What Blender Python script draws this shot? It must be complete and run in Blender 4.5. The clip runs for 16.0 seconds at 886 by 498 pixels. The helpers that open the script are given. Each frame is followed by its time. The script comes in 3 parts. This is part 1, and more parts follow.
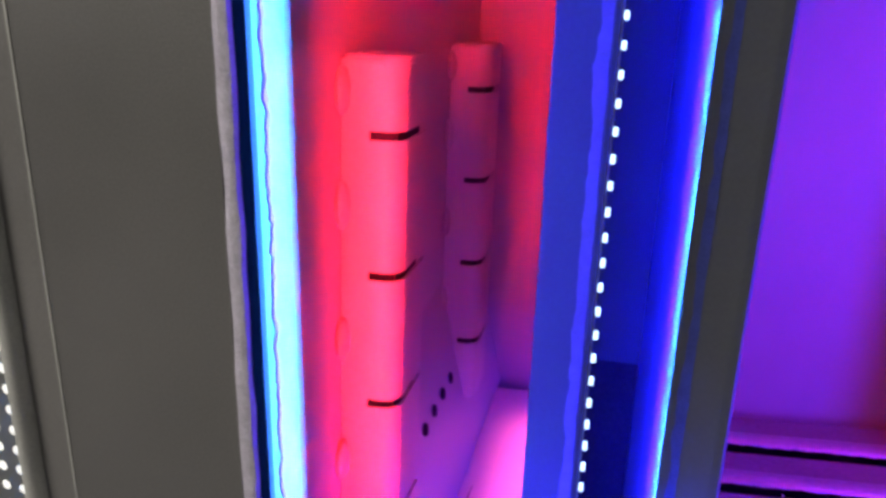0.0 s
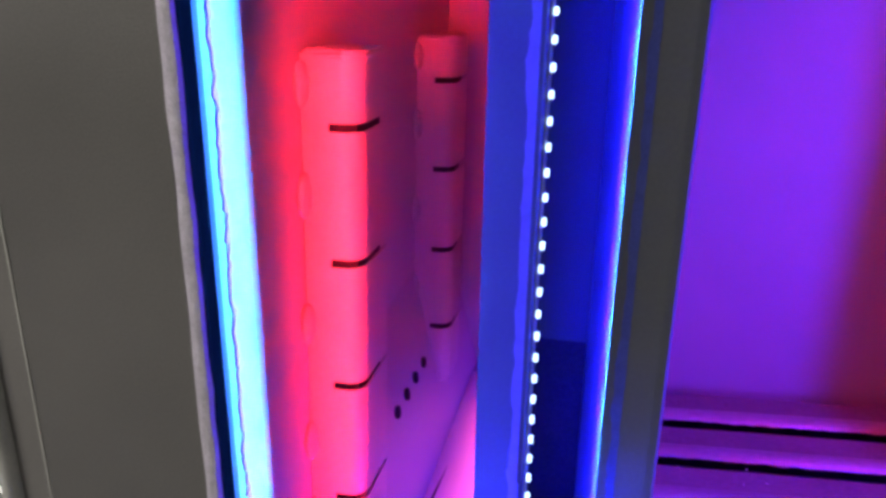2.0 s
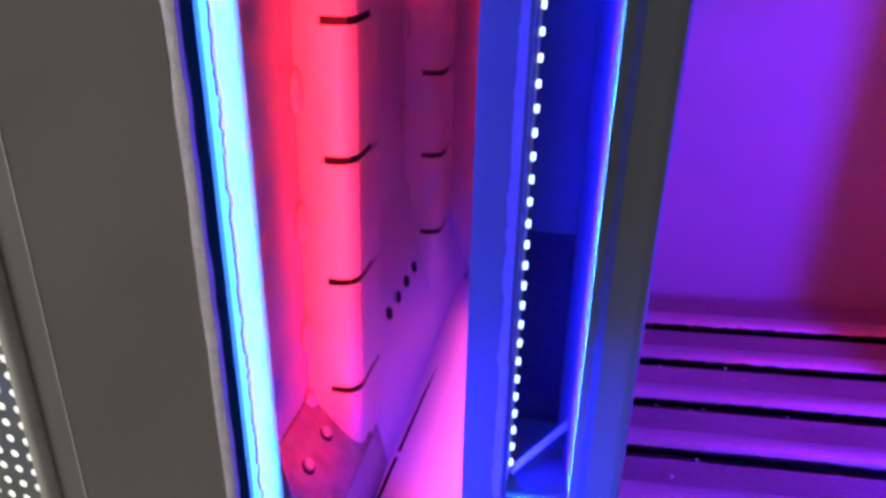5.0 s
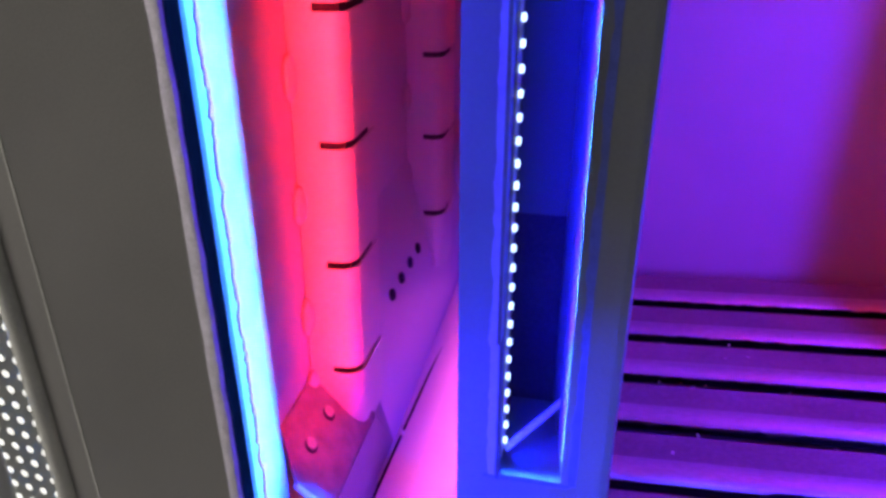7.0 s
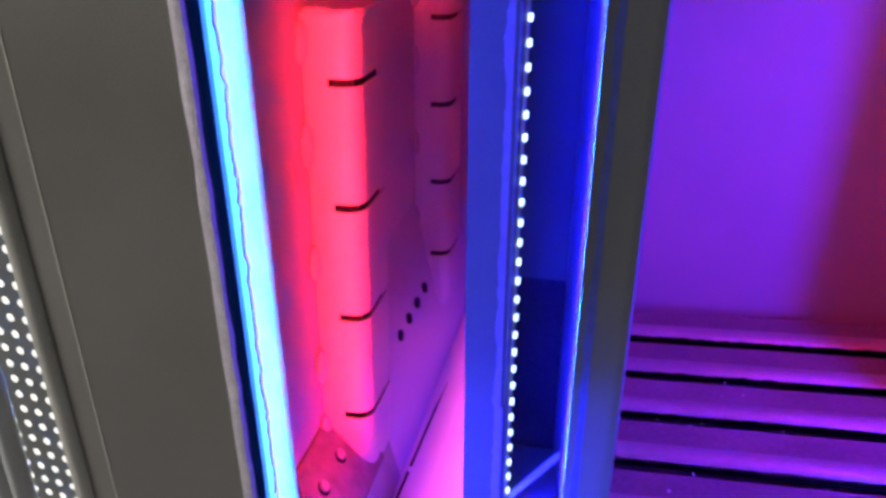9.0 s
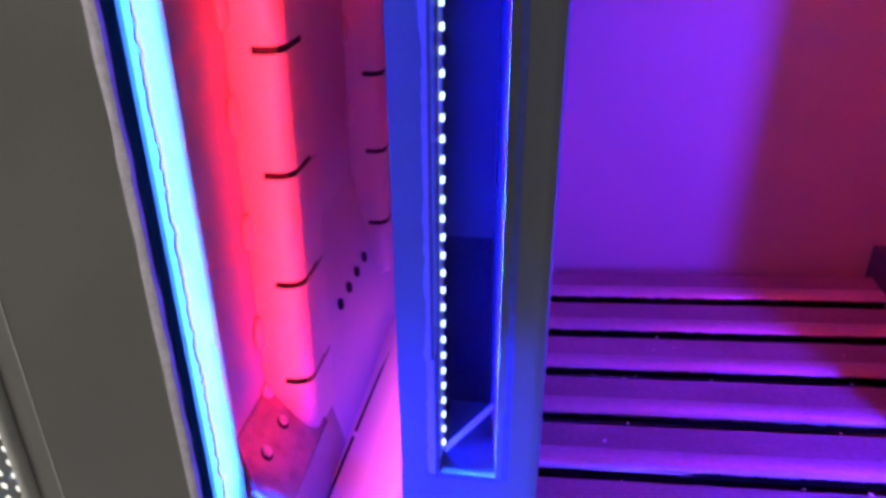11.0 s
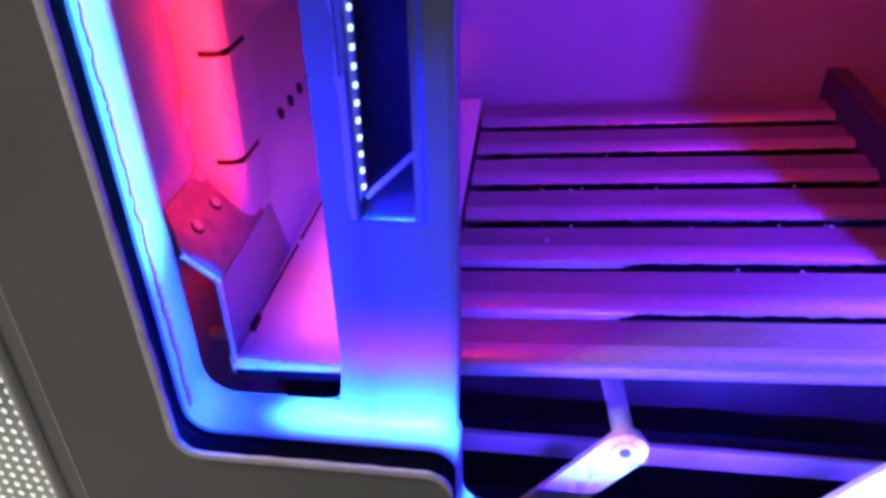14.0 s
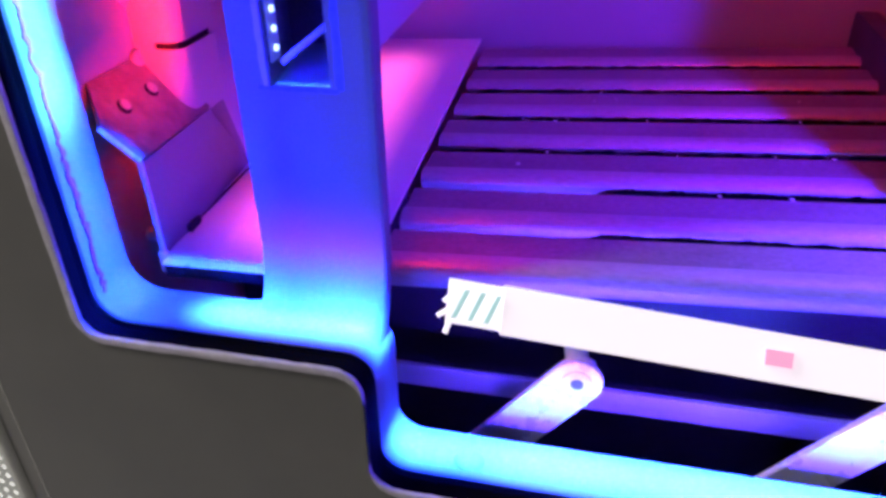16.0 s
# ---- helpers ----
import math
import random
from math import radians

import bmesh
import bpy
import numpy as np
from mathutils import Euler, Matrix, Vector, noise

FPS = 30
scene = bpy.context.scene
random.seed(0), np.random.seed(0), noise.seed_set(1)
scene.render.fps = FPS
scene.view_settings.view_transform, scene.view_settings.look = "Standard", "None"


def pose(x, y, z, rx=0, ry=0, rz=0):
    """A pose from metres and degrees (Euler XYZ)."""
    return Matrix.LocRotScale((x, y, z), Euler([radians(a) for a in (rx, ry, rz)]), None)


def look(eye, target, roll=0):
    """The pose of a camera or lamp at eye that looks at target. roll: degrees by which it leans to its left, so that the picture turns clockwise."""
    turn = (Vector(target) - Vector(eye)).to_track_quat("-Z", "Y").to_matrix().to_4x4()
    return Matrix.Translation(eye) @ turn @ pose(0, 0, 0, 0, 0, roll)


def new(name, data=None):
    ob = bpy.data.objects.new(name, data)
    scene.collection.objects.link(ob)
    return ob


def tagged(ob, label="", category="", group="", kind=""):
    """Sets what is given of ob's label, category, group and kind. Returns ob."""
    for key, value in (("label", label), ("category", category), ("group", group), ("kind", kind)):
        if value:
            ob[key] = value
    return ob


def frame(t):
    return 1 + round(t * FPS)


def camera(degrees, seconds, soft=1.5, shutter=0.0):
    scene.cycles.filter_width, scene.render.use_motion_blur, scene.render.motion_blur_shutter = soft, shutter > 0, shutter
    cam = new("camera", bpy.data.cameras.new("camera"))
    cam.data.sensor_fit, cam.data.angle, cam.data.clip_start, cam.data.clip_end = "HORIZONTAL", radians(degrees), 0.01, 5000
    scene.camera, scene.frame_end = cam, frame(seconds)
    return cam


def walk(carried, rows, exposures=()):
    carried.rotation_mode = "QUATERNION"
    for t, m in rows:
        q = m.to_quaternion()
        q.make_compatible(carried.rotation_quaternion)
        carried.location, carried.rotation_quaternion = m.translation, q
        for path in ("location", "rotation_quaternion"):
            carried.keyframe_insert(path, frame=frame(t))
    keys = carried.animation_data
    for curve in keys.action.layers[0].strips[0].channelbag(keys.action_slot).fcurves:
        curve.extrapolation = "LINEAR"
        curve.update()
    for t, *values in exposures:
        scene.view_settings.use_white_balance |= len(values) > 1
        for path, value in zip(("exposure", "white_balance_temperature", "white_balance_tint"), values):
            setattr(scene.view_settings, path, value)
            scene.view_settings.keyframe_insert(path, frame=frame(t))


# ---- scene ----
cam = camera(61.5, 16.0, soft=3.5)
ROWS = [
    (0.0, 0.0, 0.0, 0.0, 0.0, 0.0, -0.0),
    (0.5, 0.0129, -0.0175, 0.0113, -0.13, -0.18, 0.18),
    (1.0, 0.0484, -0.034, 0.0121, -0.34, -0.4, 0.27),
    (1.5, 0.0539, -0.0416, 0.0067, -0.74, -0.67, 0.71),
    (2.0, 0.0387, -0.0356, -0.0034, -0.75, -0.85, 0.97),
    (2.5, 0.0412, -0.0464, 0.0011, -1.32, -0.98, 0.5),
    (3.0, 0.0601, -0.0509, -0.0015, -1.3, -0.99, 0.92),
    (3.5, 0.0516, -0.0535, -0.0041, -1.14, -1.04, 0.85),
    (4.0, 0.0243, -0.0466, -0.0117, -1.33, -1.49, 0.8),
    (4.5, 0.0286, -0.0377, -0.0237, -1.6, -3.09, 0.52),
    (5.0, 0.0314, -0.0487, -0.0345, -1.77, -6.92, 1.01),
    (7.5, 0.0603, -0.0682, -0.0181, -0.36, -8.57, 1.97),
    (8.0, 0.0573, -0.0945, 0.0213, -0.12, -8.29, 1.71),
    (10.5, 0.0719, -0.1298, 0.0495, -1.6, -7.68, 1.99),
    (11.0, 0.0815, -0.1405, 0.0275, -4.37, -9.72, 3.25),
    (11.5, 0.0937, -0.1367, -0.024, -5.5, -11.84, 4.12),
    (12.0, 0.1095, -0.1234, -0.0855, -5.23, -12.31, 4.08),
    (12.5, 0.1213, -0.1041, -0.186, -5.1, -14.38, 3.68),
    (13.0, 0.1347, -0.108, -0.2152, -5.53, -15.75, 3.9),
    (13.5, 0.1496, -0.1665, -0.2151, -5.5, -15.65, 4.27),
    (14.0, 0.1528, -0.1908, -0.2144, -5.48, -15.27, 4.32),
    (14.5, 0.1869, -0.1983, -0.2219, -3.94, -14.37, 4.2),
    (15.0, 0.2391, -0.2055, -0.2686, -3.39, -14.1, 3.5),
    (15.5, 0.2815, -0.1879, -0.3467, -1.54, -14.37, 2.91),
    (16.0, 0.3201, -0.1546, -0.4092, -0.42, -14.01, 2.51),
]
# the rows are laid into the cabinet's own axes: x along its front, y into it
BASE = pose(0.050, 0.226, 0.050, 0, 0, 13.5) @ pose(-0.0535, -0.2245, -0.0825) @ pose(0, 0, 0.30, -18.0, -1.5, 0)
METRES = 0.364
walk(cam, [(t, BASE @ pose(METRES * x, METRES * y, METRES * z, 90 + pitch, roll, yaw)) for t, x, y, z, yaw, pitch, roll in ROWS],
     exposures=((0.0, 0.0), (8.0, 0.0), (10.5, 0.0), (12.5, 0.15), (13.3, 0.0), (14.0, -0.12), (16.0, -0.22)))

# ---- light ----
world = bpy.data.worlds.new("room_light")
scene.world = world
world.use_nodes = True
world.node_tree.nodes["Background"].inputs[0].default_value = (0.95, 0.97, 1.0, 1)
world.node_tree.nodes["Background"].inputs[1].default_value = 0.048
scene.view_settings.exposure = 0.0

CYAN, RED, WHITE = (0.007, 0.047, 1.0), (1.0, 0.015, 0.03), (1.0, 0.97, 0.90)


def strip_lamp(name, eye, target, sx, sy, watts, colour, spread=180):
    d = bpy.data.lights.new(name, "AREA")
    d.shape, d.size, d.size_y, d.energy, d.color, d.spread = "RECTANGLE", sx, sy, watts, colour, radians(spread)
    ob = new(name, d)
    ob.matrix_world = look(eye, target)
    return ob


# led strips, most of them out of view: on the hidden face of the slot wall, the far jamb, under the header, along the
# lower lip, in the slot; fill lamps are added
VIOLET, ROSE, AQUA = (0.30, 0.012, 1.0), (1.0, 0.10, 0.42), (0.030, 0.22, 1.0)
strip_lamp("rim_led_light", (0.0448, 0.2020, 0.27), (-0.05, 0.2010, 0.27), 0.006, 0.50, 2.9, AQUA, 25)
# added lamp, no strip there: brightens the foot of the rim
strip_lamp("rim_foot_fill_light", (0.0448, 0.2060, 0.085), (-0.05, 0.2005, -0.035), 0.006, 0.09, 1.0, CYAN, 26)
strip_lamp("jamb_led_light", (0.3775, 0.2600, 0.16), (0.10, 0.44, 0.16), 0.004, 0.46, 4.5, (0.085, 0.014, 1.0))
strip_lamp("top_led_light", (0.20, 0.2070, 0.52), (0.20, 0.2066, 0.0), 0.40, 0.004, 12.5, CYAN, 3.8)
# added violet lamp, no such strip: makes the purple band on the foot
strip_lamp("shelf_violet_fill_light", (0.060, 0.1730, -0.0790), (0.060, 0.2195, -0.0480), 0.07, 0.002, 0.028, VIOLET, 44)
# added lamp, no strip there: brightens the plate's front lip
strip_lamp("shelf_fill_light", (-0.006, 0.2245, 0.50), (-0.006, 0.2275, -0.08), 0.07, 0.004, 0.12, CYAN, 2)
strip_lamp("panel_led_light", (-0.0511, 0.1785, 0.22), (0.04, 0.2200, 0.22), 0.0012, 0.56, 0.52, (0.022, 0.016, 1.0), 60)
# added lamp: more blue on the lower part of the post
strip_lamp("panel_foot_fill_light", (-0.0511, 0.1785, 0.02), (0.04, 0.2200, 0.02), 0.0012, 0.16, 0.32, (0.016, 0.010, 1.0), 60)
# three added lamps, no strips there: brighten both uprights and the side plate
strip_lamp("column_fill_light", (-0.0410, 0.2245, 0.185), (-0.0475, 0.30, 0.185), 0.010, 0.34, 0.42, RED, 52)
strip_lamp("far_column_fill_light", (0.0310, 0.2260, 0.200), (-0.050, 0.42, 0.200), 0.004, 0.30, 0.088, (1.0, 0.010, 0.09), 110)
strip_lamp("plate_fill_light", (0.014, 0.40, 0.50), (0.014, 0.40, 0.0), 0.04, 0.28, 0.14, ROSE, 8)
strip_lamp("header_led_light", (0.330, 0.250, 0.44), (0.360, 0.60, 0.0), 0.16, 0.012, 0.5, RED, 90)
strip_lamp("post_side_led_light", (0.0975, 0.2380, -0.010), (0.20, 0.27, -0.075), 0.02, 0.05, 0.05, RED, 140)
strip_lamp("lip_led_light", (0.265, 0.174, -0.140), (0.265, 0.25, -0.128), 0.26, 0.006, 1.5, (0.075, 0.028, 1.0), 100)
# three added lamps, no strips there: brighten the link arms and the gusset
strip_lamp("arm_fill_light", (0.245, 0.178, -0.157), (0.245, 0.245, -0.146), 0.22, 0.004, 0.20, AQUA, 40)
strip_lamp("gusset_fill_light", (-0.0440, 0.2620, -0.022), (-0.0640, 0.2560, -0.070), 0.03, 0.004, 0.006, RED, 160)
strip_lamp("gusset_top_fill_light", (-0.0300, 0.2265, 0.050), (-0.0530, 0.2640, 0.003), 0.010, 0.010, 0.018, RED, 70)
strip_lamp("slot_led_light", (0.0510, 0.2225, 0.27), (0.0743, 0.2218, 0.27), 0.003, 0.46, 0.42, AQUA, 30)
# added violet lamp, no such strip: makes the purple band on the cheek
strip_lamp("slot_violet_fill_light", (0.0510, 0.2245, 0.27), (0.0730, 0.2320, 0.27), 0.003, 0.46, 0.075, VIOLET, 28)
strip_lamp("slot_blue_led_light", (0.0510, 0.2245, 0.27), (0.072, 0.2400, 0.27), 0.003, 0.46, 0.65, (0.003, 0.004, 1.0), 130)
# added lamp behind the post: blue fill for the lower side sheets
strip_lamp("post_foot_fill_light", (0.0360, 0.2450, -0.030), (-0.04, 0.2900, -0.030), 0.010, 0.08, 0.13, (0.09, 0.008, 1.0))
# added unseen lamp, low at the left, for the room's white light
strip_lamp("room_fill_light", (-0.8, -0.02, 0.9), (-0.1, 0.17, 0.05), 0.4, 0.4, 26.0, WHITE)


# ---- materials ----
def material(name, colour, rough=0.5, metal=0.0, vary=0.12, scale=60, bump=0.0, grain=900, spec=0.5, emit=None, stretch=(1, 1, 1), coat=0.0):
    """Base colour with stains at one scale and grain at another, and fine relief."""
    m = bpy.data.materials.new(name)
    m.use_nodes = True
    nt = m.node_tree
    b = nt.nodes["Principled BSDF"]
    b.inputs["Roughness"].default_value = rough
    b.inputs["Metallic"].default_value = metal
    b.inputs["Specular IOR Level"].default_value = spec
    b.inputs["Coat Weight"].default_value = coat
    co = nt.nodes.new("ShaderNodeTexCoord")
    mp = nt.nodes.new("ShaderNodeMapping")
    mp.inputs["Scale"].default_value = stretch
    nt.links.new(co.outputs["Object"], mp.inputs[0])
    big = nt.nodes.new("ShaderNodeTexNoise")
    big.inputs["Scale"].default_value, big.inputs["Detail"].default_value = scale, 4
    fine = nt.nodes.new("ShaderNodeTexNoise")
    fine.inputs["Scale"].default_value, fine.inputs["Detail"].default_value = grain, 3
    for n in (big, fine):
        nt.links.new(mp.outputs[0], n.inputs["Vector"])
    add = nt.nodes.new("ShaderNodeMath")
    add.operation = "ADD"
    nt.links.new(big.outputs["Fac"], add.inputs[0])
    nt.links.new(fine.outputs["Fac"], add.inputs[1])
    ramp = nt.nodes.new("ShaderNodeMapRange")
    ramp.inputs["From Min"].default_value, ramp.inputs["From Max"].default_value = 0.6, 1.4
    ramp.inputs["To Min"].default_value, ramp.inputs["To Max"].default_value = 1 - vary, 1 + vary
    nt.links.new(add.outputs[0], ramp.inputs["Value"])
    mul = nt.nodes.new("ShaderNodeVectorMath")
    mul.operation = "SCALE"
    mul.inputs[0].default_value = colour
    nt.links.new(ramp.outputs[0], mul.inputs["Scale"])
    nt.links.new(mul.outputs[0], b.inputs["Base Color"])
    rr = nt.nodes.new("ShaderNodeMapRange")
    rr.inputs["To Min"].default_value, rr.inputs["To Max"].default_value = max(0.02, rough - 0.12), min(1, rough + 0.12)
    nt.links.new(big.outputs["Fac"], rr.inputs["Value"])
    nt.links.new(rr.outputs[0], b.inputs["Roughness"])
    if bump:
        bp = nt.nodes.new("ShaderNodeBump")
        bp.inputs["Strength"].default_value, bp.inputs["Distance"].default_value = bump, 0.0006
        nt.links.new(fine.outputs["Fac"], bp.inputs["Height"])
        nt.links.new(bp.outputs[0], b.inputs["Normal"])
    if emit:
        b.inputs["Emission Color"].default_value = (*emit[0], 1)
        b.inputs["Emission Strength"].default_value = emit[1]
    return m


COAT = material("charcoal_powder_coat", (0.124, 0.115, 0.107), 0.55, 0, 0.24, 14, 0.28, 1500)
# paler than the panel coat: light caught on edge and crease is painted in
EDGE = material("lit_panel_edge", (0.40, 0.385, 0.35), 0.4, 0.2, 0.2, 40, 0.2, 1200)
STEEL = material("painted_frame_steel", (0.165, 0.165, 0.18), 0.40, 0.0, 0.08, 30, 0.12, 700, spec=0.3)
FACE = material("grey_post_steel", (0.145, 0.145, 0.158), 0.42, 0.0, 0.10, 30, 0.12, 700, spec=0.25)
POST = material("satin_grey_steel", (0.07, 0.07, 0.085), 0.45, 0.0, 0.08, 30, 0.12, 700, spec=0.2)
# near-black rubber, also painted on for shade under slat noses and along gaps
RUBBER_SHADE = material("black_rubber_and_shade", (0.002, 0.002, 0.003), 0.9, 0, 0.3, 80, 0.3, 900, spec=0.01)
FOAM = material("grey_foam", (0.48, 0.43, 0.50), 0.95, 0, 0.25, 180, 1.0, 1400)
PALE = material("pale_floor_sheet", (0.74, 0.70, 0.70), 0.45, 0, 0.05, 20, 0.1, 900)
INNER = material("light_painted_sheet", (0.40, 0.38, 0.38), 0.42, 0, 0.05, 20, 0.1, 900)
GALV = material("galvanised_sheet", (0.60, 0.58, 0.60), 0.45, 0.1, 0.14, 35, 0.15, 800)
WALL = material("grey_inner_wall", (0.34, 0.33, 0.35), 0.5, 0, 0.08, 14, 0.15, 900)
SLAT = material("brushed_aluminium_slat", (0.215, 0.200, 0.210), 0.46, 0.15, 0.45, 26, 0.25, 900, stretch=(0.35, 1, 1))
# near-black: the shade of deep recesses is put into this colour
VOID = material("painted_recess_shade", (0.045, 0.032, 0.055), 0.85, 0, 0.3, 30, 0.1, 700, spec=0.05)
GUSSET = material("dull_primed_steel", (0.26, 0.20, 0.20), 0.55, 0.1, 0.45, 90, 0.5, 1500, spec=0.3)
# slat metal made lighter, so the nose highlight is in the colour
NOSE = material("highlit_slat_nose", (0.34, 0.32, 0.36), 0.38, 0.22, 0.30, 40, 0.15, 900, stretch=(0.2, 1, 1))
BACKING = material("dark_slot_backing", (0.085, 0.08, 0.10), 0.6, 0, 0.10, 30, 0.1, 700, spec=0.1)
# near-black stands for the shade inside slots, holes and notches
DARK = material("hole_shade_paint", (0.022, 0.018, 0.035), 0.8, 0, 0.3, 30, 0.1, 700, spec=0.08)
TAPE = material("adhesive_tape_edge", (0.34, 0.26, 0.40), 0.5, 0, 0.2, 150, 0.6, 1100)
GLUE = material("dried_adhesive", (0.32, 0.025, 0.22), 0.6, 0, 0.3, 150, 0.6, 1100)
TAPE_BLUE = material("blue_tape_edge", (0.07, 0.09, 0.38), 0.5, 0, 0.3, 150, 0.6, 1100)
CHIP = material("lit_led_chip", (0.8, 0.8, 0.9), 0.4, 0, 0.02, 60, emit=((0.55, 0.80, 1.0), 2.2))
PCB = material("led_strip_board", (0.55, 0.55, 0.58), 0.45, 0, 0.15, 200)
CABLE = material("white_cable_sleeve", (0.72, 0.72, 0.74), 0.5, 0, 0.1, 120)
BRIGHT = material("bright_steel", (0.78, 0.78, 0.80), 0.30, 0.3, 0.10, 60, 0.1, 900)
MESHMAT = material("grey_perforated_steel", (0.52, 0.52, 0.49), 0.5, 0.1, 0.12, 60)
BACKLIT = material("glowing_white_backdrop", (0.8, 0.8, 0.78), 0.6, 0, 0.05, 30, emit=((1.0, 0.98, 0.94), 0.9))
GLOW = material("glowing_silicone", (0.8, 0.75, 0.8), 0.4, 0, 0.03, 200, emit=((1.0, 0.88, 0.98), 1.0))
# pads and component are given a glow to stand for the strip's light
PAD = material("glowing_clear_pad", (0.55, 0.85, 0.85), 0.3, 0, 0.1, 200, emit=((0.55, 0.9, 0.95), 0.55))
PINK = material("glowing_red_component", (0.8, 0.25, 0.35), 0.5, 0, 0.1, 200, emit=((1.0, 0.45, 0.75), 0.9))
ROOM = material("grey_room_paint", (0.5, 0.5, 0.5), 0.8, 0, 0.06, 3)
PLASTIC = material("pale_grey_plastic", (0.42, 0.42, 0.42), 0.4, 0, 0.08, 30)


# ---- helpers ----
def link(bm, name, mat, smooth=False):
    bmesh.ops.recalc_face_normals(bm, faces=bm.faces[:])
    me = bpy.data.meshes.new(name)
    bm.to_mesh(me)
    bm.free()
    me.materials.append(mat)
    if smooth:
        me.polygons.foreach_set("use_smooth", [True] * len(me.polygons))
        me.set_sharp_from_angle(angle=radians(35))
    return new(name, me)


def thing(name, label, category, group="", kind="", at=(0, 0, 0)):
    ob = new(name)
    ob.empty_display_size = 0.02
    ob.location = at
    return tagged(ob, label, category, group, kind)


def part(name, bm, mat, parent, label="", smooth=True):
    ob = link(bm, name, mat, smooth)
    ob.parent = parent
    ob.matrix_parent_inverse = Matrix.Identity(4)
    if parent.matrix_basis != Matrix.Identity(4):
        ob.matrix_parent_inverse = parent.matrix_basis.inverted()
    return tagged(ob, label)


def solo(name, bm, mat, label, category, group="", kind="", smooth=True):
    return tagged(link(bm, name, mat, smooth), label, category, group, kind)


def box(x0, x1, y0, y1, z0, z1, bevel=0.0, seg=2):
    bm = bmesh.new()
    bmesh.ops.create_cube(bm, size=1)
    for v in bm.verts:
        v.co = ((x0, x1)[v.co.x > 0], (y0, y1)[v.co.y > 0], (z0, z1)[v.co.z > 0])
    if bevel:
        bmesh.ops.bevel(bm, geom=bm.edges[:], offset=bevel, segments=seg, affect="EDGES", profile=0.5)
    return bm


def prism(poly, axis, a, b, bevel=0.0):
    """A closed outline of (u, v) run from a to b along the axis; u, v are the other two axes in x, y, z order."""
    def at(u, v, w):
        return {"x": (w, u, v), "y": (u, w, v), "z": (u, v, w)}[axis]
    bm = bmesh.new()
    lo = [bm.verts.new(at(u, v, a)) for u, v in poly]
    hi = [bm.verts.new(at(u, v, b)) for u, v in poly]
    bm.faces.new(lo)
    bm.faces.new(hi[::-1])
    n = len(poly)
    for i in range(n):
        bm.faces.new((lo[i], lo[(i + 1) % n], hi[(i + 1) % n], hi[i]))
    if bevel:
        caps = [e for e in bm.edges if (e.verts[0] in lo) == (e.verts[1] in lo)]
        bmesh.ops.bevel(bm, geom=caps, offset=bevel, segments=2, affect="EDGES")
    return bm


def sheet(rows, thick):
    """A sheet through rows of points, given a thickness."""
    bm = bmesh.new()
    grid = [[bm.verts.new(p) for p in r] for r in rows]
    for a, b in zip(grid, grid[1:]):
        for i in range(len(a) - 1):
            bm.faces.new((a[i], a[i + 1], b[i + 1], b[i]))
    bmesh.ops.recalc_face_normals(bm, faces=bm.faces[:])
    if thick:
        bmesh.ops.solidify(bm, geom=bm.faces[:], thickness=thick)
    return bm


def arc(cx, cz, r, a0, a1, n=8):
    return [(cx + r * math.cos(radians(a0 + (a1 - a0) * i / n)), cz + r * math.sin(radians(a0 + (a1 - a0) * i / n))) for i in range(n + 1)]


def rod(p, q, r, n=16, r2=None):
    bm = bmesh.new()
    p, q = Vector(p), Vector(q)
    bmesh.ops.create_cone(bm, cap_ends=True, segments=n, radius1=r, radius2=r if r2 is None else r2, depth=(q - p).length)
    bmesh.ops.transform(bm, verts=bm.verts, matrix=Matrix.Translation((p + q) / 2) @ (q - p).to_track_quat("Z", "Y").to_matrix().to_4x4())
    return bm


def wob(u, s, a, seed=0.0):
    return a * (noise.noise((u * s, seed, 0.3)) + 0.6 * noise.noise((u * s * 3.1, seed, 7.7)))


# ---- cabinet shell ----
TOP, RIGHT = 0.62, 0.405


def outline(g, n=10):
    """The opening's outline, g metres outside its nominal line: down the near side, along the shelf, down the step, along the lower lip."""
    lx, sz, stx, lz = -0.0495 - g, -0.084 - g, 0.0962, -0.160 - g
    pts = [(lx, 0.57 - (0.57 - sz - 0.017 - g) * i / 60) for i in range(60)]
    pts += arc(lx + 0.017 + g, sz + 0.017 + g, 0.017 + g, 180, 270, n)
    a = lx + 0.017 + g
    pts += [(a + (stx - 0.015 - a) * i / 20, sz) for i in range(1, 20)]
    pts += arc(stx - 0.015, sz - 0.015, 0.015, 90, 0, n)
    c = sz - 0.015
    pts += [(stx, c + (lz + 0.016 - c) * i / 5) for i in range(1, 5)]
    pts += arc(stx + 0.016, lz + 0.016, 0.016, 180, 270, n)
    a = stx + 0.016
    pts += [(a + (RIGHT - a) * i / 40, lz) for i in range(1, 41)]
    return pts


def tunnel(stations, uneven=0.0, scale=200, thick=0.0, deep=0.0):
    """A wall round the opening through stations of (outward offset, depth)."""
    rows = []
    for k, (g, y) in enumerate(stations):
        rows.append([(x, y + (wob(i * 0.004, scale, uneven, k) if uneven and k else 0), z) for i, (x, z) in enumerate(outline(g))])
    return sheet(rows, thick)


cab = thing("display_cabinet", "charcoal metal cabinet with a lit open front", "cabinet", kind="structure")
PY = 0.168


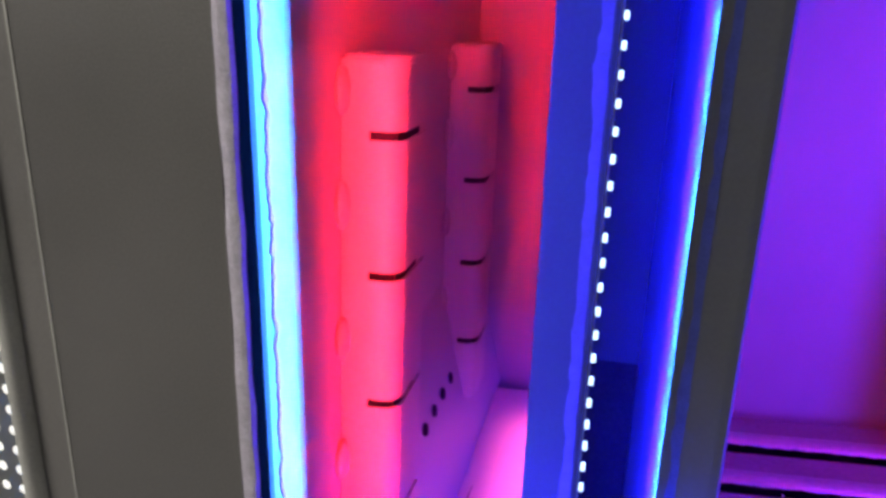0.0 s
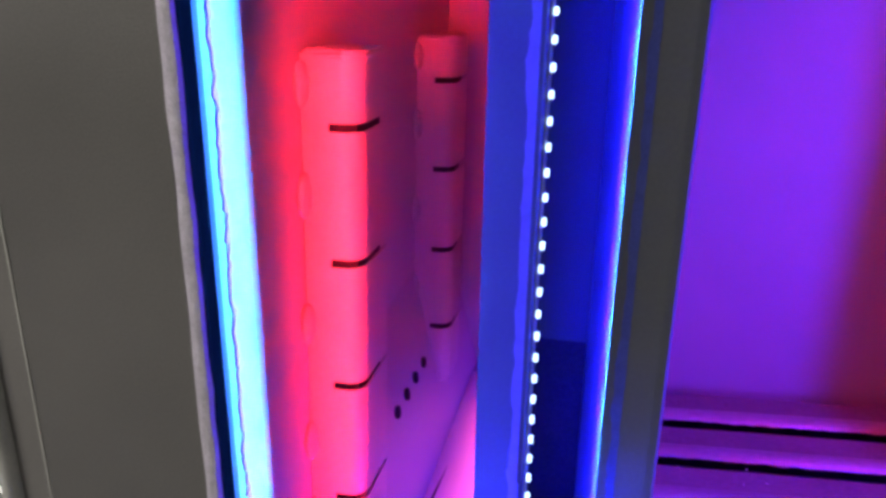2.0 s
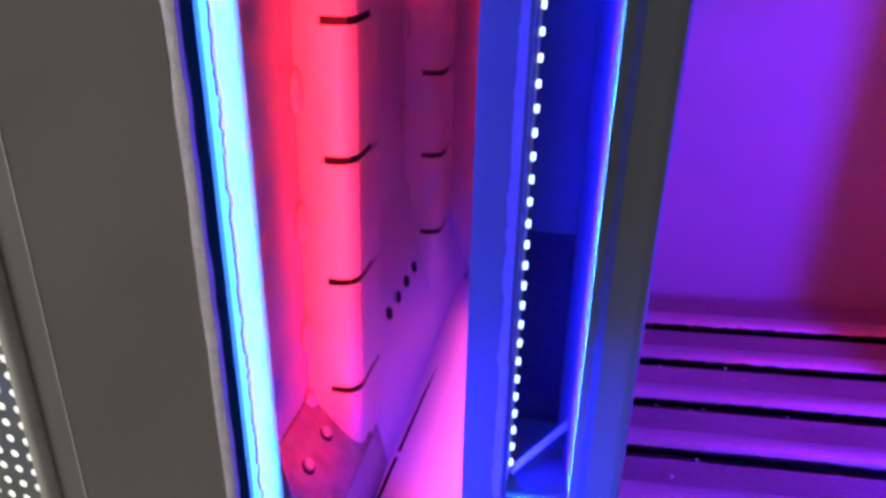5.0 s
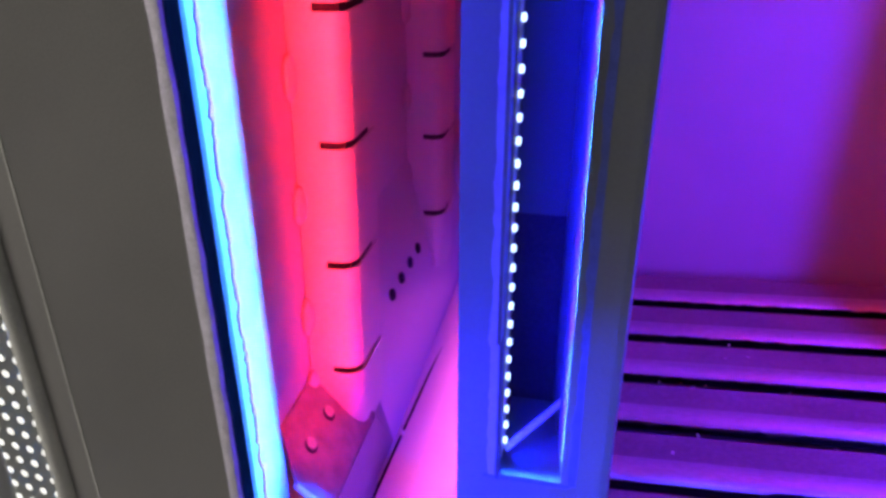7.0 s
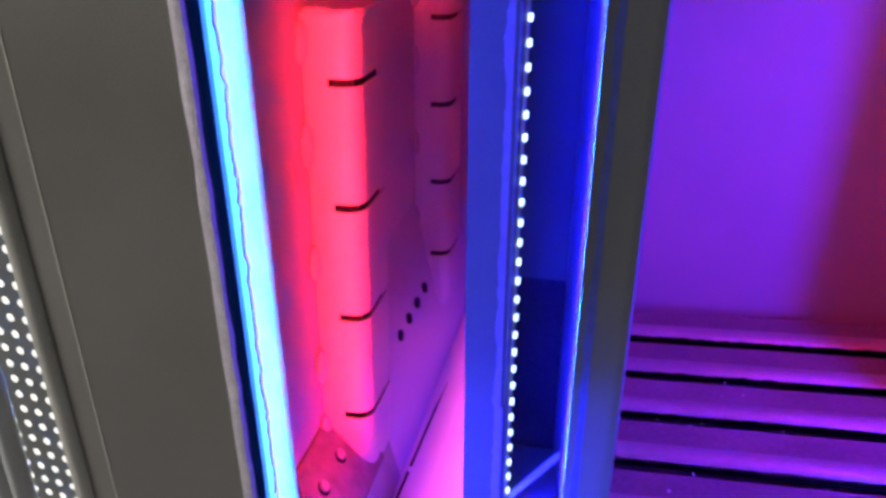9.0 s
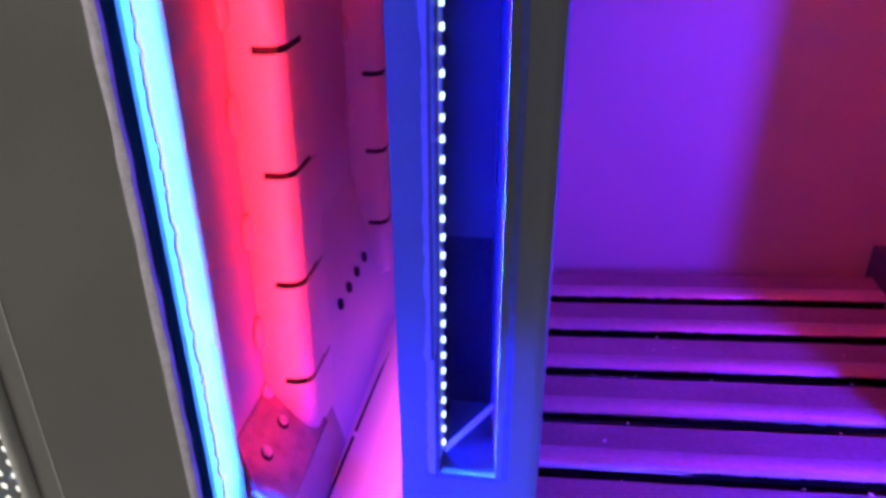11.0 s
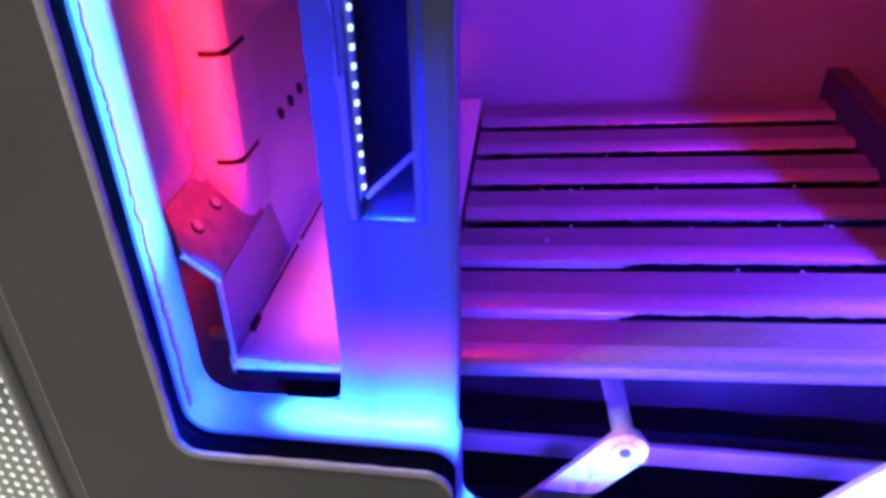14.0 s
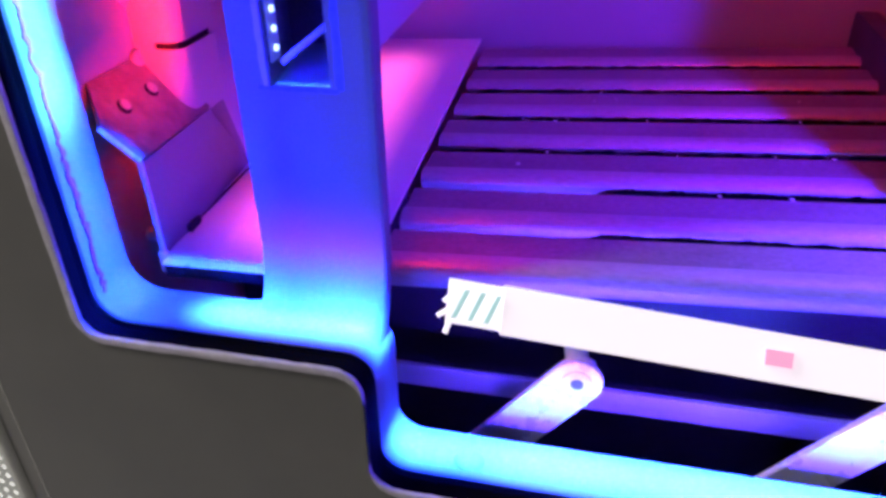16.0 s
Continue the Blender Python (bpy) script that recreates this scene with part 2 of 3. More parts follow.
def plate():
    """The front panel: a flat plate round the opening."""
    ins = outline(0.0)
    bm = bmesh.new()
    n = len(ins)
    a = [bm.verts.new((x, PY, z)) for x, z in ins]
    b = []
    for i, (x, z) in enumerate(ins):
        if i < 60:
            b.append(bm.verts.new((-0.1095, PY, z)))
        elif i < 71:
            f = (i - 60) / 10
            b.append(bm.verts.new((-0.1095, PY, z + (-0.50 - z) * f * f)))
        else:
            b.append(bm.verts.new((-0.1095 + (x + 0.1168) * (i - 71) / (n - 72), PY, -0.50)))
    for i in range(n - 1):
        bm.faces.new((a[i], a[i + 1], b[i + 1], b[i]))
    bmesh.ops.recalc_face_normals(bm, faces=bm.faces[:])
    if bm.faces[:][0].normal.y > 0:
        bmesh.ops.reverse_faces(bm, faces=bm.faces[:])
    bmesh.ops.solidify(bm, geom=bm.faces[:], thickness=0.0025)
    return bm


part("front_panel", plate(), COAT, cab, "charcoal textured powder-coated panel", smooth=False)
zs = [0.57 - 1.07 * i / 24 for i in range(25)]
fold = [(-0.1088, PY - 0.00015), (-0.1092, PY - 0.0002), (-0.1096, PY - 0.0001)]
part("panel_crease", sheet([[(x, y, z) for x, y in fold] for z in zs], -0.0003), EDGE, cab, "fine crease line with a painted highlight")
fold = [(-0.1094, PY), (-0.1160, PY + 0.0008), (-0.1225, PY + 0.0020)]
part("panel_return", sheet([[(x, y, z) for x, y in fold] for z in zs], -0.0008), COAT, cab)
fold = [(-0.1268 + 0.0050 * math.cos(radians(v)), PY + 0.0042 - 0.0050 * math.sin(radians(v))) for v in range(0, 196, 15)]
part("panel_rim", sheet([[(x, y, z) for x, y in fold] for z in zs], 0.0008), EDGE, cab, "pale rounded metal edge of the panel")
rows = []
for k, (g, y) in enumerate(((-0.0004, PY + 0.0002), (-0.0008, PY - 0.0010), (-0.0026, PY - 0.0013), (-0.0048, PY - 0.0010), (-0.0056, PY + 0.0001), (-0.0046, PY + 0.0012), (0.0010, PY + 0.0016))):
    inner, outer = outline(g), outline(g + 0.001)
    row = []
    for i, ((x, z), (x1, z1)) in enumerate(zip(inner, outer)):
        e = wob(i * 0.004, 210, 0.55, 0.4 * k) + wob(i * 0.004, 700, 0.25, 3 + k)
        row.append((x + (x1 - x) * e, y + (wob(i * 0.004, 230, 0.0003, k) if k > 3 else 0), z + (z1 - z) * e))
    rows.append(row)
part("edge_foam", sheet(rows, 0.0), FOAM, cab, "torn grey foam strip")
part("gasket", tunnel([(0.0008, PY + 0.0020), (0.0030, PY + 0.005), (0.0030, PY + 0.0165), (0.0006, PY + 0.0185)]), RUBBER_SHADE, cab, "black rubber gasket")
part("rim", tunnel([(0.0010, 0.1868), (-0.0004, 0.1876), (0.0008, 0.2000), (0.0026, 0.2195), (0.0034, 0.2212), (0.0052, 0.2216)]), STEEL, cab, "blue-lit painted steel rim")
# ragged line of adhesive along the rim
rows = [[], []]
for i in range(300):
    z = 0.55 - i * 0.0021
    w = 0.0009 + abs(wob(z, 160, 0.0016, 3))
    y = 0.1945 + wob(z, 110, 0.0024, 5) + wob(z, 420, 0.0012, 9)
    x = -0.0491 - (y - 0.1862) * 0.087 + 0.0006
    rows[0].append((x, y - w, z))
    rows[1].append((x, y + w, z))
part("glue_line", sheet(rows, 0.0005), GLUE, cab, "ragged adhesive line", smooth=False)

# ---- post between the openings ----
post = thing("centre_post", "grey steel post with a lit slot between the openings", "post", kind="structure")
L, R, S0, S1, SZ, F = 0.0295, 0.0945, 0.0468, 0.0743, 0.0345, 0.2200


# left face and foot are one sheet; the foot sweeps forward into the shelf
FZ = -0.0851
prof = [(F, TOP), (F, 0.30), (F, SZ), (F, 0.0), (F, FZ + 0.042)] + [(F - 0.020 * (1 - math.cos(radians(a))), FZ + 0.042 - 0.042 * math.sin(radians(a))) for a in range(6, 91, 6)]
bm = bmesh.new()
xs = (L, L + 0.008, S0, S1, R - 0.013, R - 0.010, R - 0.007, R - 0.004)


def sag(x, z):
    """How far the foot's lower edge follows the rounded corner of the step."""
    f = min(1.0, max(0.0, (FZ + 0.042 - z) / 0.042)) ** 2
    return f * (math.sqrt(0.015 ** 2 - min(max(x - 0.0812, 0.0), 0.0149) ** 2) - 0.015)


grid = [[bm.verts.new((x, y, z + sag(x, z))) for x in xs] for y, z in prof]
for r in range(len(prof) - 1):
    for c in range(len(xs) - 1):
        if r >= 2 or c != 2:
            bm.faces.new((grid[r][c], grid[r][c + 1], grid[r + 1][c + 1], grid[r + 1][c]))
bmesh.ops.delete(bm, geom=[v for v in bm.verts if not v.link_faces], context="VERTS")
bmesh.ops.recalc_face_normals(bm, faces=bm.faces[:])
bm.faces.ensure_lookup_table()
if bm.faces[0].normal.y > 0:
    bmesh.ops.reverse_faces(bm, faces=bm.faces[:])
bmesh.ops.solidify(bm, geom=bm.faces[:], thickness=0.0012)
part("post_face", bm, FACE, post)
edge = [(R - 0.004, F), (R - 0.0012, F + 0.0004), (R - 0.0002, F + 0.0016), (R, F + 0.010)]
part("post_edge", sheet([[(x, w + y - F, z + sag(x, z)) for x, y in edge] for w, z in prof], 0.0012), FACE, post)
cheek = [(S1, F + 0.0004), (S1 - 0.0004, F + 0.004), (S1 - 0.0012, F + 0.010), (S1 - 0.0026, F + 0.020), (S1 - 0.0048, F + 0.034), (S1 - 0.0074, F + 0.050)]
part("slot_cheek", sheet([[(x, y, z) for x, y in cheek[::-1]] for z in (SZ, 0.2, TOP)], -0.0012), STEEL, post, "bright inner cheek of the slot")
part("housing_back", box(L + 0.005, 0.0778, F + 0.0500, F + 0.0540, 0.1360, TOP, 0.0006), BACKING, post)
# near-black sheet stands for the shaded void below the upper plate
part("housing_back", box(L + 0.004, 0.079, F + 0.055, F + 0.057, SZ - 0.02, TOP), VOID, post, "near-black sheet painted as the void below the upper plate")
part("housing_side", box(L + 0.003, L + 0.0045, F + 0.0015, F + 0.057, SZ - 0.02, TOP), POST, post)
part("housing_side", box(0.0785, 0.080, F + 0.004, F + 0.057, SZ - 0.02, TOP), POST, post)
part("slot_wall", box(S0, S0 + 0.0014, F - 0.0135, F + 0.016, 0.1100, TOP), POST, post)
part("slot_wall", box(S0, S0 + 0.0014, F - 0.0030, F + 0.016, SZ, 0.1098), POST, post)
part("slot_floor", sheet([[(x, y, z) for x in (S0, S1 + 0.003)] for y, z in ((F, SZ + 0.0005), (F + 0.02, SZ + 0.004), (F + 0.05, SZ + 0.004))], 0.001), STEEL, post)
# rounded lower corner of the narrow opening
cor = [(L + 0.0005, -0.0872), (L + 0.0005, -0.0752)] + arc(L - 0.0115, -0.0752, 0.0120, 0, -90, 8)
part("corner_fillet", prism(cor, "y", F, F + 0.0015), FACE, post)
for x0, wd, mat, seed in ((0.0424, 0.0036, TAPE, 1.0), (0.0775, 0.0030, TAPE_BLUE, 4.0)):
    rows = [[], []]
    for i in range(220):
        z = SZ - 0.0006 + i * 0.0026
        y = F - 0.00012
        rows[0].append((x0 + wob(z, 70, 0.0013, seed), y, z))
        rows[1].append((x0 + wd + wob(z, 150, 0.0003, seed + 1), y, z))
    part("tape_edge", sheet(rows, 0.0), mat, post, "ragged strip of tape", smooth=False)

rows = [[(S0 - 0.006 + i * 0.0007, F - 0.0001, SZ + dz + wob(i * 0.01, 75, a, k)) for i in range(54)] for dz, a, k in ((-0.0022, 0.0006, 2.0), (-0.0004, 0.0002, 6.0))]
part("tape_edge", sheet(rows, 0.0), TAPE_BLUE, post, "ragged strip of tape", smooth=False)

LY = 0.2245
strip = thing("led_strip", "white led strip with glowing blue-white chips", "led strip", at=(S0 + 0.0016, LY, SZ))
part("board", box(S0 + 0.0015, S0 + 0.0019, LY - 0.005, LY + 0.005, SZ + 0.010, TOP - 0.1), PCB, strip)
chip = box(S0 + 0.002, S0 + 0.0034, LY - 0.0011, LY + 0.0011, 0.05 - 0.0013, 0.05 + 0.0013, 0.0003, 1)
me = bpy.data.meshes.new("chip")
chip.to_mesh(me)
chip.free()
me.materials.append(CHIP)
for i in range(52):
    c = new("chip", me)
    c.parent = strip
    c.matrix_parent_inverse = strip.matrix_basis.inverted()
    c.location = (0, 0, i * 0.008333)
solo("cable", rod((0.0490, 0.2280, 0.0420), (0.0745, 0.2460, 0.0615), 0.0016, 12), CABLE, "short white cable slanting across the slot", "cable")

# ---- interior ----
WX, BY = -0.066, 0.610


def floor_z(x, y):
    return -0.069 + 0.035 * (y - 0.29) + 0.06 * (x - 0.11)


lining = thing("inner_liner", "sheet metal lining of the cabinet, lit red and purple", "cabinet lining", kind="structure")
part("side_wall", box(WX - 0.002, WX, 0.2225, BY + 0.004, -0.30, TOP), INNER, lining)
part("back_wall", box(WX, 0.62, BY, BY + 0.004, -0.30, TOP), WALL, lining)
part("divider", box(0.0560, 0.0575, F + 0.057, BY, 0.0135, TOP), INNER, lining)
# unseen wall and top, added to keep room light out
part("unseen_side_wall", box(0.62, 0.624, 0.2235, BY + 0.004, -0.30, TOP), WALL, lining)
part("unseen_roof", box(WX, 0.62, 0.2225, BY, TOP, TOP + 0.003), WALL, lining)
# unseen sheet, added to keep blue light off the gusset
part("light_block_sheet", box(0.0560, 0.0575, 0.2235, 0.3150, -0.0725, 0.0130), INNER, lining)
# riser and base are painted near black for the shade under the slats
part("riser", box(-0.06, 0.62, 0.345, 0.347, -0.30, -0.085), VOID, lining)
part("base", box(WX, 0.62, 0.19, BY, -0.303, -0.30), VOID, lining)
# unseen black jamb and flanges, added to cut off the jamb strip's light
part("jamb", box(0.3905, 0.392, 0.2215, 0.30, -0.30, TOP), RUBBER_SHADE, lining)
part("unseen_light_block", box(0.3676, 0.3690, 0.2895, 0.3000, -0.055, TOP), RUBBER_SHADE, lining)
part("unseen_light_block", box(0.3690, 0.3905, 0.2985, 0.3000, -0.055, TOP), RUBBER_SHADE, lining)
# unseen header and sides, added to close the shell against room light
part("header", box(-0.110, 0.62, PY, 0.2195, 0.571, TOP), COAT, lining)
part("far_panel", box(0.4055, 0.62, PY, 0.2215, -0.50, 0.571), COAT, lining)
part("outer_side", box(-0.1235, -0.1215, PY + 0.03, 0.64, -0.50, TOP), COAT, lining)
# folded side sheet: a gusset and an upright face in front, a leaning sheet behind
part("gusset", sheet([[(-0.0502, 0.2235, 0.0048), (-0.0367, 0.2305, -0.0148)], [(WX, 0.243, 0.0195), (-0.0367, 0.243, -0.0148)], [(WX, 0.3045, 0.0190), (-0.0369, 0.3045, -0.0141)]], 0.0015), GUSSET, lining, "dull folded gusset with two pierced dimples", smooth=False)
part("lower_side", sheet([[(-0.0367, 0.2305, -0.0150), (-0.0405, 0.2370, -0.0765)], [(-0.0369, 0.3045, -0.0143), (-0.0385, 0.3045, -0.0715)]], 0.0015), STEEL, lining, smooth=False)
part("side_fold", sheet([[(-0.0369, 0.3045, -0.0143), (-0.0385, 0.3045, -0.0715)], [(-0.0520, 0.345, -0.0080), (-0.0375, 0.345, -0.0690)]], 0.0015), STEEL, lining, smooth=False)
lean_a, lean_b = (Vector((-0.0675, 0.3050, 0.0740)), Vector((-0.0675, BY, 0.0860))), (Vector((-0.0375, 0.345, -0.0690)), Vector((-0.0335, BY, -0.0570)))
part("leaning_side", sheet([[lean_a[0].lerp(lean_a[1], k / 30).lerp(lean_b[0].lerp(lean_b[1], k / 30), j / 10) for j in range(11)] for k in range(31)], 0.0), INNER, lining)
# edge is brighter steel than its sheet, light on it put into the colour
for p, w in (((-0.0500, 0.2230, 0.0050), (-0.0366, 0.2300, -0.0148)), ((-0.0366, 0.2300, -0.0148), (-0.0404, 0.2365, -0.0765))):
    part("sheet_edge", rod(p, w, 0.0016, 10), BRIGHT, lining, "cut edge of the folded sheet, its light painted bright")
q = Vector((0.0343, 0, 0.0293)).normalized()
for y in (0.250, 0.276):
    p = Vector((-0.0535, y, 0.0049))
    # a dark disc with its shade painted, in place of an open hole
    part("rivet_hole", rod(p - q * 0.001, p + q * 0.0019, 0.0042, 20), DARK, lining)
    part("rivet", rod(p + Vector((-0.0010, 0.0014, 0)) + q * 0.0008, p + Vector((-0.0010, 0.0016, 0)) + q * 0.0034, 0.0038, 20, 0.0030), INNER, lining, "rounded rivet head")
q = Vector((0.976, -0.025, 0.217))
for k in range(4):
    p = Vector((-0.0527 + 0.0002 * k, 0.402 + 0.0230 * k, 0.0089 + 0.0007 * k))
    # dark discs, painted as the shade in the holes
    part("punched_hole", rod(p - q * 0.003, p + q * 0.0016, 0.0042, 20), DARK, lining)


def column(y, top, slots):
    """A folded upright with slots that run round its front corner; it leans back a little."""
    c = thing("slotted_upright", "folded sheet metal upright with dark slots, lit red", "shelf upright", "slotted uprights", at=(-0.052, y, 0.0))
    x0, x1, d, r = WX + 0.0004, -0.0375, 0.040, 0.009
    base = 0.012

    def lean(bm):
        for v in bm.verts:
            k = v.co.z - 0.12
            v.co.y += 0.042 * k
        return bm
    front = [(x0, y), (-0.0530, y)]
    rest = arc(x1 - r, y + r, r, -90, 0, 8) + [(x1, y + d)]
    zl = [top]
    for s in slots:
        zl += [s + 0.0020, s - 0.0020]
    zl.append(-0.016)
    bm = bmesh.new()
    grid = [[bm.verts.new((px, py, z)) for px, py in front + rest] for z in zl]
    for k in range(len(zl) - 1):
        for i in range(len(grid[0]) - 1):
            if k % 2 == 1 and i >= 1:
                continue
            bm.faces.new((grid[k][i], grid[k][i + 1], grid[k + 1][i + 1], grid[k + 1][i]))
    bmesh.ops.recalc_face_normals(bm, faces=bm.faces[:])
    if bm.faces[:][0].normal.y > 0:
        bmesh.ops.reverse_faces(bm, faces=bm.faces[:])
    bmesh.ops.solidify(bm, geom=bm.faces[:], thickness=0.0012)
    part("body", lean(bm), INNER, c)
    cap = [(x0, y - 0.0002)] + arc(x1 - r + 0.0002, y + r - 0.0002, r + 0.0002, -90, 0, 8) + [(x1 + 0.0002, y + d), (x0, y + d)]
    part("cap", lean(prism(cap, "z", top - 0.0025, top + 0.0016, 0.0015)), INNER, c)
    # added core, painted dark so the slots look shaded
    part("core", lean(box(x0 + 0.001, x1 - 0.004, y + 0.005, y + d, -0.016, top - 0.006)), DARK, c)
    for s in [top - 0.013] + [v - 0.031 for v in slots[:-1]] + [slots[-1] - 0.012]:
        bm = bmesh.new()
        bmesh.ops.create_uvsphere(bm, u_segments=12, v_segments=10, radius=1)
        for v in bm.verts:
            v.co = (x0 + 0.0012 + v.co.x * (0.0034 + 0.0006 * math.sin(9 * v.co.z)), y - 0.0016 + v.co.y * 0.0058, s + v.co.z * (0.0100 + 0.0015 * wob(s, 300, 1, 2)))
        part("weld_bead", lean(bm), INNER, c)
    bm = bmesh.new()
    for k in range(3):
        m = Matrix.Translation((x0 + 0.004 + 0.004 * k, y + 0.003, top + 0.0012)) @ Matrix.Diagonal((0.0026, 0.002, 0.0012 + 0.0005 * (k == 1), 1))
        bmesh.ops.create_uvsphere(bm, u_segments=10, v_segments=8, radius=1, matrix=m)
    part("weld_drips", lean(bm), INNER, c)
    return c


column(0.2925, 0.2460, (0.2144, 0.1516, 0.0890, 0.0262))
column(0.5000, 0.2430, (0.2142, 0.1514, 0.0908, 0.0298))

plate_ob = thing("side_plate", "pale sheet metal plate sloping down to a folded front lip", "metal plate", at=(0.02, 0.40, -0.065))
part("sheet", sheet([[(-0.0400, 0.2350, -0.0765), (0.0775, 0.2350, -0.0735)], [(-0.0335, 0.5880, -0.0565), (0.0784, 0.5880, -0.0505)]], 0.0015), PALE, plate_ob, smooth=False)
# skirt is painted near black for the shade below the lip
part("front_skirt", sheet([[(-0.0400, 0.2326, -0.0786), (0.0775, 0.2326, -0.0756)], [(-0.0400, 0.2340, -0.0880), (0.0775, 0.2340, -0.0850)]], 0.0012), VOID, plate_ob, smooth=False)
# lip is brighter than its plate, the light on it put into the colour
part("front_lip", sheet([[(-0.0400, 0.2348, -0.0758), (0.0775, 0.2348, -0.0728)], [(-0.0400, 0.2315, -0.0785), (0.0775, 0.2315, -0.0755)]], 0.0012), BRIGHT, plate_ob, smooth=False)
# dark block painted as the shade of a notch
for y in (0.2650,):
    part("edge_notch", box(-0.0385 + 0.012 * (y - 0.26), -0.0350 + 0.012 * (y - 0.26), y - 0.006, y + 0.006, -0.0740 + 0.06 * (y - 0.26), -0.0690 + 0.06 * (y - 0.26)), DARK, plate_ob)
part("edge_gap", sheet([[(-0.0412 + 0.019 * f, 0.237 + 0.351 * f, -0.0752 + 0.0195 * f), (-0.0392 + 0.0186 * f, 0.237 + 0.351 * f, -0.0750 + 0.0195 * f)] for f in (0.0, 0.5, 1.0)], 0.0008), RUBBER_SHADE, plate_ob, "black strip standing for the gap along the plate", smooth=False)
part("lip_corner", box(-0.0425, -0.0385, 0.2335, 0.2385, -0.0850, -0.0725, 0.001), BRIGHT, plate_ob)


def slat(y0, y1, drop, cut):
    """One slat across the floor: a flat deck behind a raised rounded nose with a front face."""
    nose = [(y0 + 0.0135, 0.0), (y0 + 0.0135, -0.006), (y0 + 0.004 + cut, -drop - 0.001), (y0 + 0.001 + cut, -drop), (y0 + cut, -drop + 0.002), (y0, -0.0045 + 0.12 * cut), (y0 + 0.0007, -0.0022), (y0 + 0.0025, -0.0004), (y0 + 0.0060, 0.0010), (y0 + 0.0100, 0.0014), (y0 + 0.0125, 0.0004)]
    deck = [(y0 + 0.0136, -0.0002), (y1 - 0.001, -0.0002), (y1, -0.0012), (y1, -0.009), (y0 + 0.0136, -0.009)]
    s = thing("slat", "long brushed metal floor slat with a rounded nose", "slat", "floor slats", at=(0.234, y0, floor_z(0.234, y0) - 0.01))
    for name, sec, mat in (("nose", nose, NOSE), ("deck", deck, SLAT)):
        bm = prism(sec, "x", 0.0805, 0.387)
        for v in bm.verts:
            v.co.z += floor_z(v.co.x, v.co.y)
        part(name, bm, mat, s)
    return s


def grime_and_shade(s, y0, x0, seed, high):
    """A ragged dark strip, dirt and painted shade, along the lower half of a slat's front."""
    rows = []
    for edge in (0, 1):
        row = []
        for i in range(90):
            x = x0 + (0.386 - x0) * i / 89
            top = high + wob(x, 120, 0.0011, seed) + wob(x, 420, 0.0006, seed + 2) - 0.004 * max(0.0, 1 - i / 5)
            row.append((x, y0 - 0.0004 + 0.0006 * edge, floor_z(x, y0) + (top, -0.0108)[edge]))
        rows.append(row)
    part("dirt_and_shade_strip", sheet(rows, 0.0), RUBBER_SHADE, s, "ragged dirt and painted shade under the nose", smooth=False)


for i in range(7):
    y0 = 0.2460 if i == 0 else 0.2940 + (i - 1) * 0.0525
    made = slat(y0, 0.2825 if i == 0 else y0 + 0.0375, 0.014 if i < 1 else 0.0115, (0.0, 0.001, 0.003, 0.006, 0.009, 0.011, 0.011)[i])
    # far slats carry the strip full length, as painted shade below the nose
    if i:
        grime_and_shade(made, y0, (0.0, 0.186, 0.190, 0.0815, 0.0815, 0.0815, 0.0815)[i], 3.0 * i, (0.0, -0.0050, -0.0050, -0.0052, -0.0040, -0.0034, -0.0032)[i])
support = thing("slat_support", "dark folded plate at the ends of the floor slats", "support plate", at=(0.389, 0.455, -0.12))
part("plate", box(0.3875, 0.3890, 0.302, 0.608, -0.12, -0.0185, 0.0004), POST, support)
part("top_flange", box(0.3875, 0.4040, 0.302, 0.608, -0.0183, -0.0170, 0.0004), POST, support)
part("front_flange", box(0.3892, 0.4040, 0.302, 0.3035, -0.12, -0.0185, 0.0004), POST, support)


# crumbs and flakes left on the slats
rnd = random.Random(7)
bm = bmesh.new()
for k in range(28):
    i = rnd.choice((1, 2, 2, 3, 3, 4))
    x = 0.12 + 0.26 * rnd.random()
    y = 0.2940 + (i - 1) * 0.0525 + rnd.choice((0.0385, 0.0395, 0.037, 0.020 * rnd.random() + 0.014))
    r = 0.0005 + 0.0011 * rnd.random() ** 2
    m = Matrix.Translation((x, y, floor_z(x, y) + r * 0.35)) @ Matrix.Rotation(6.3 * rnd.random(), 4, "Z") @ Matrix.Diagonal((r * (1 + 1.2 * rnd.random()), r, r * 0.5, 1))
    bmesh.ops.create_icosphere(bm, subdivisions=1, radius=1, matrix=m)
solo("crumbs", bm, CABLE, "pale crumbs and flakes scattered on the slats", "crumbs", kind="stuff")
solo("plate_screw", rod((-0.0340, 0.3520, -0.0700), (-0.0330, 0.3520, -0.0660), 0.0018, 12), BRIGHT, "small pale screw at the edge of the plate", "screw")


# cross bar behind the folded side sheet
solo("cross_bar", rod((-0.0655, 0.2620, -0.0790), (-0.0390, 0.2620, -0.0790), 0.0042, 20), GALV, "round steel bar in the gap beside the plate, lit red", "bar")

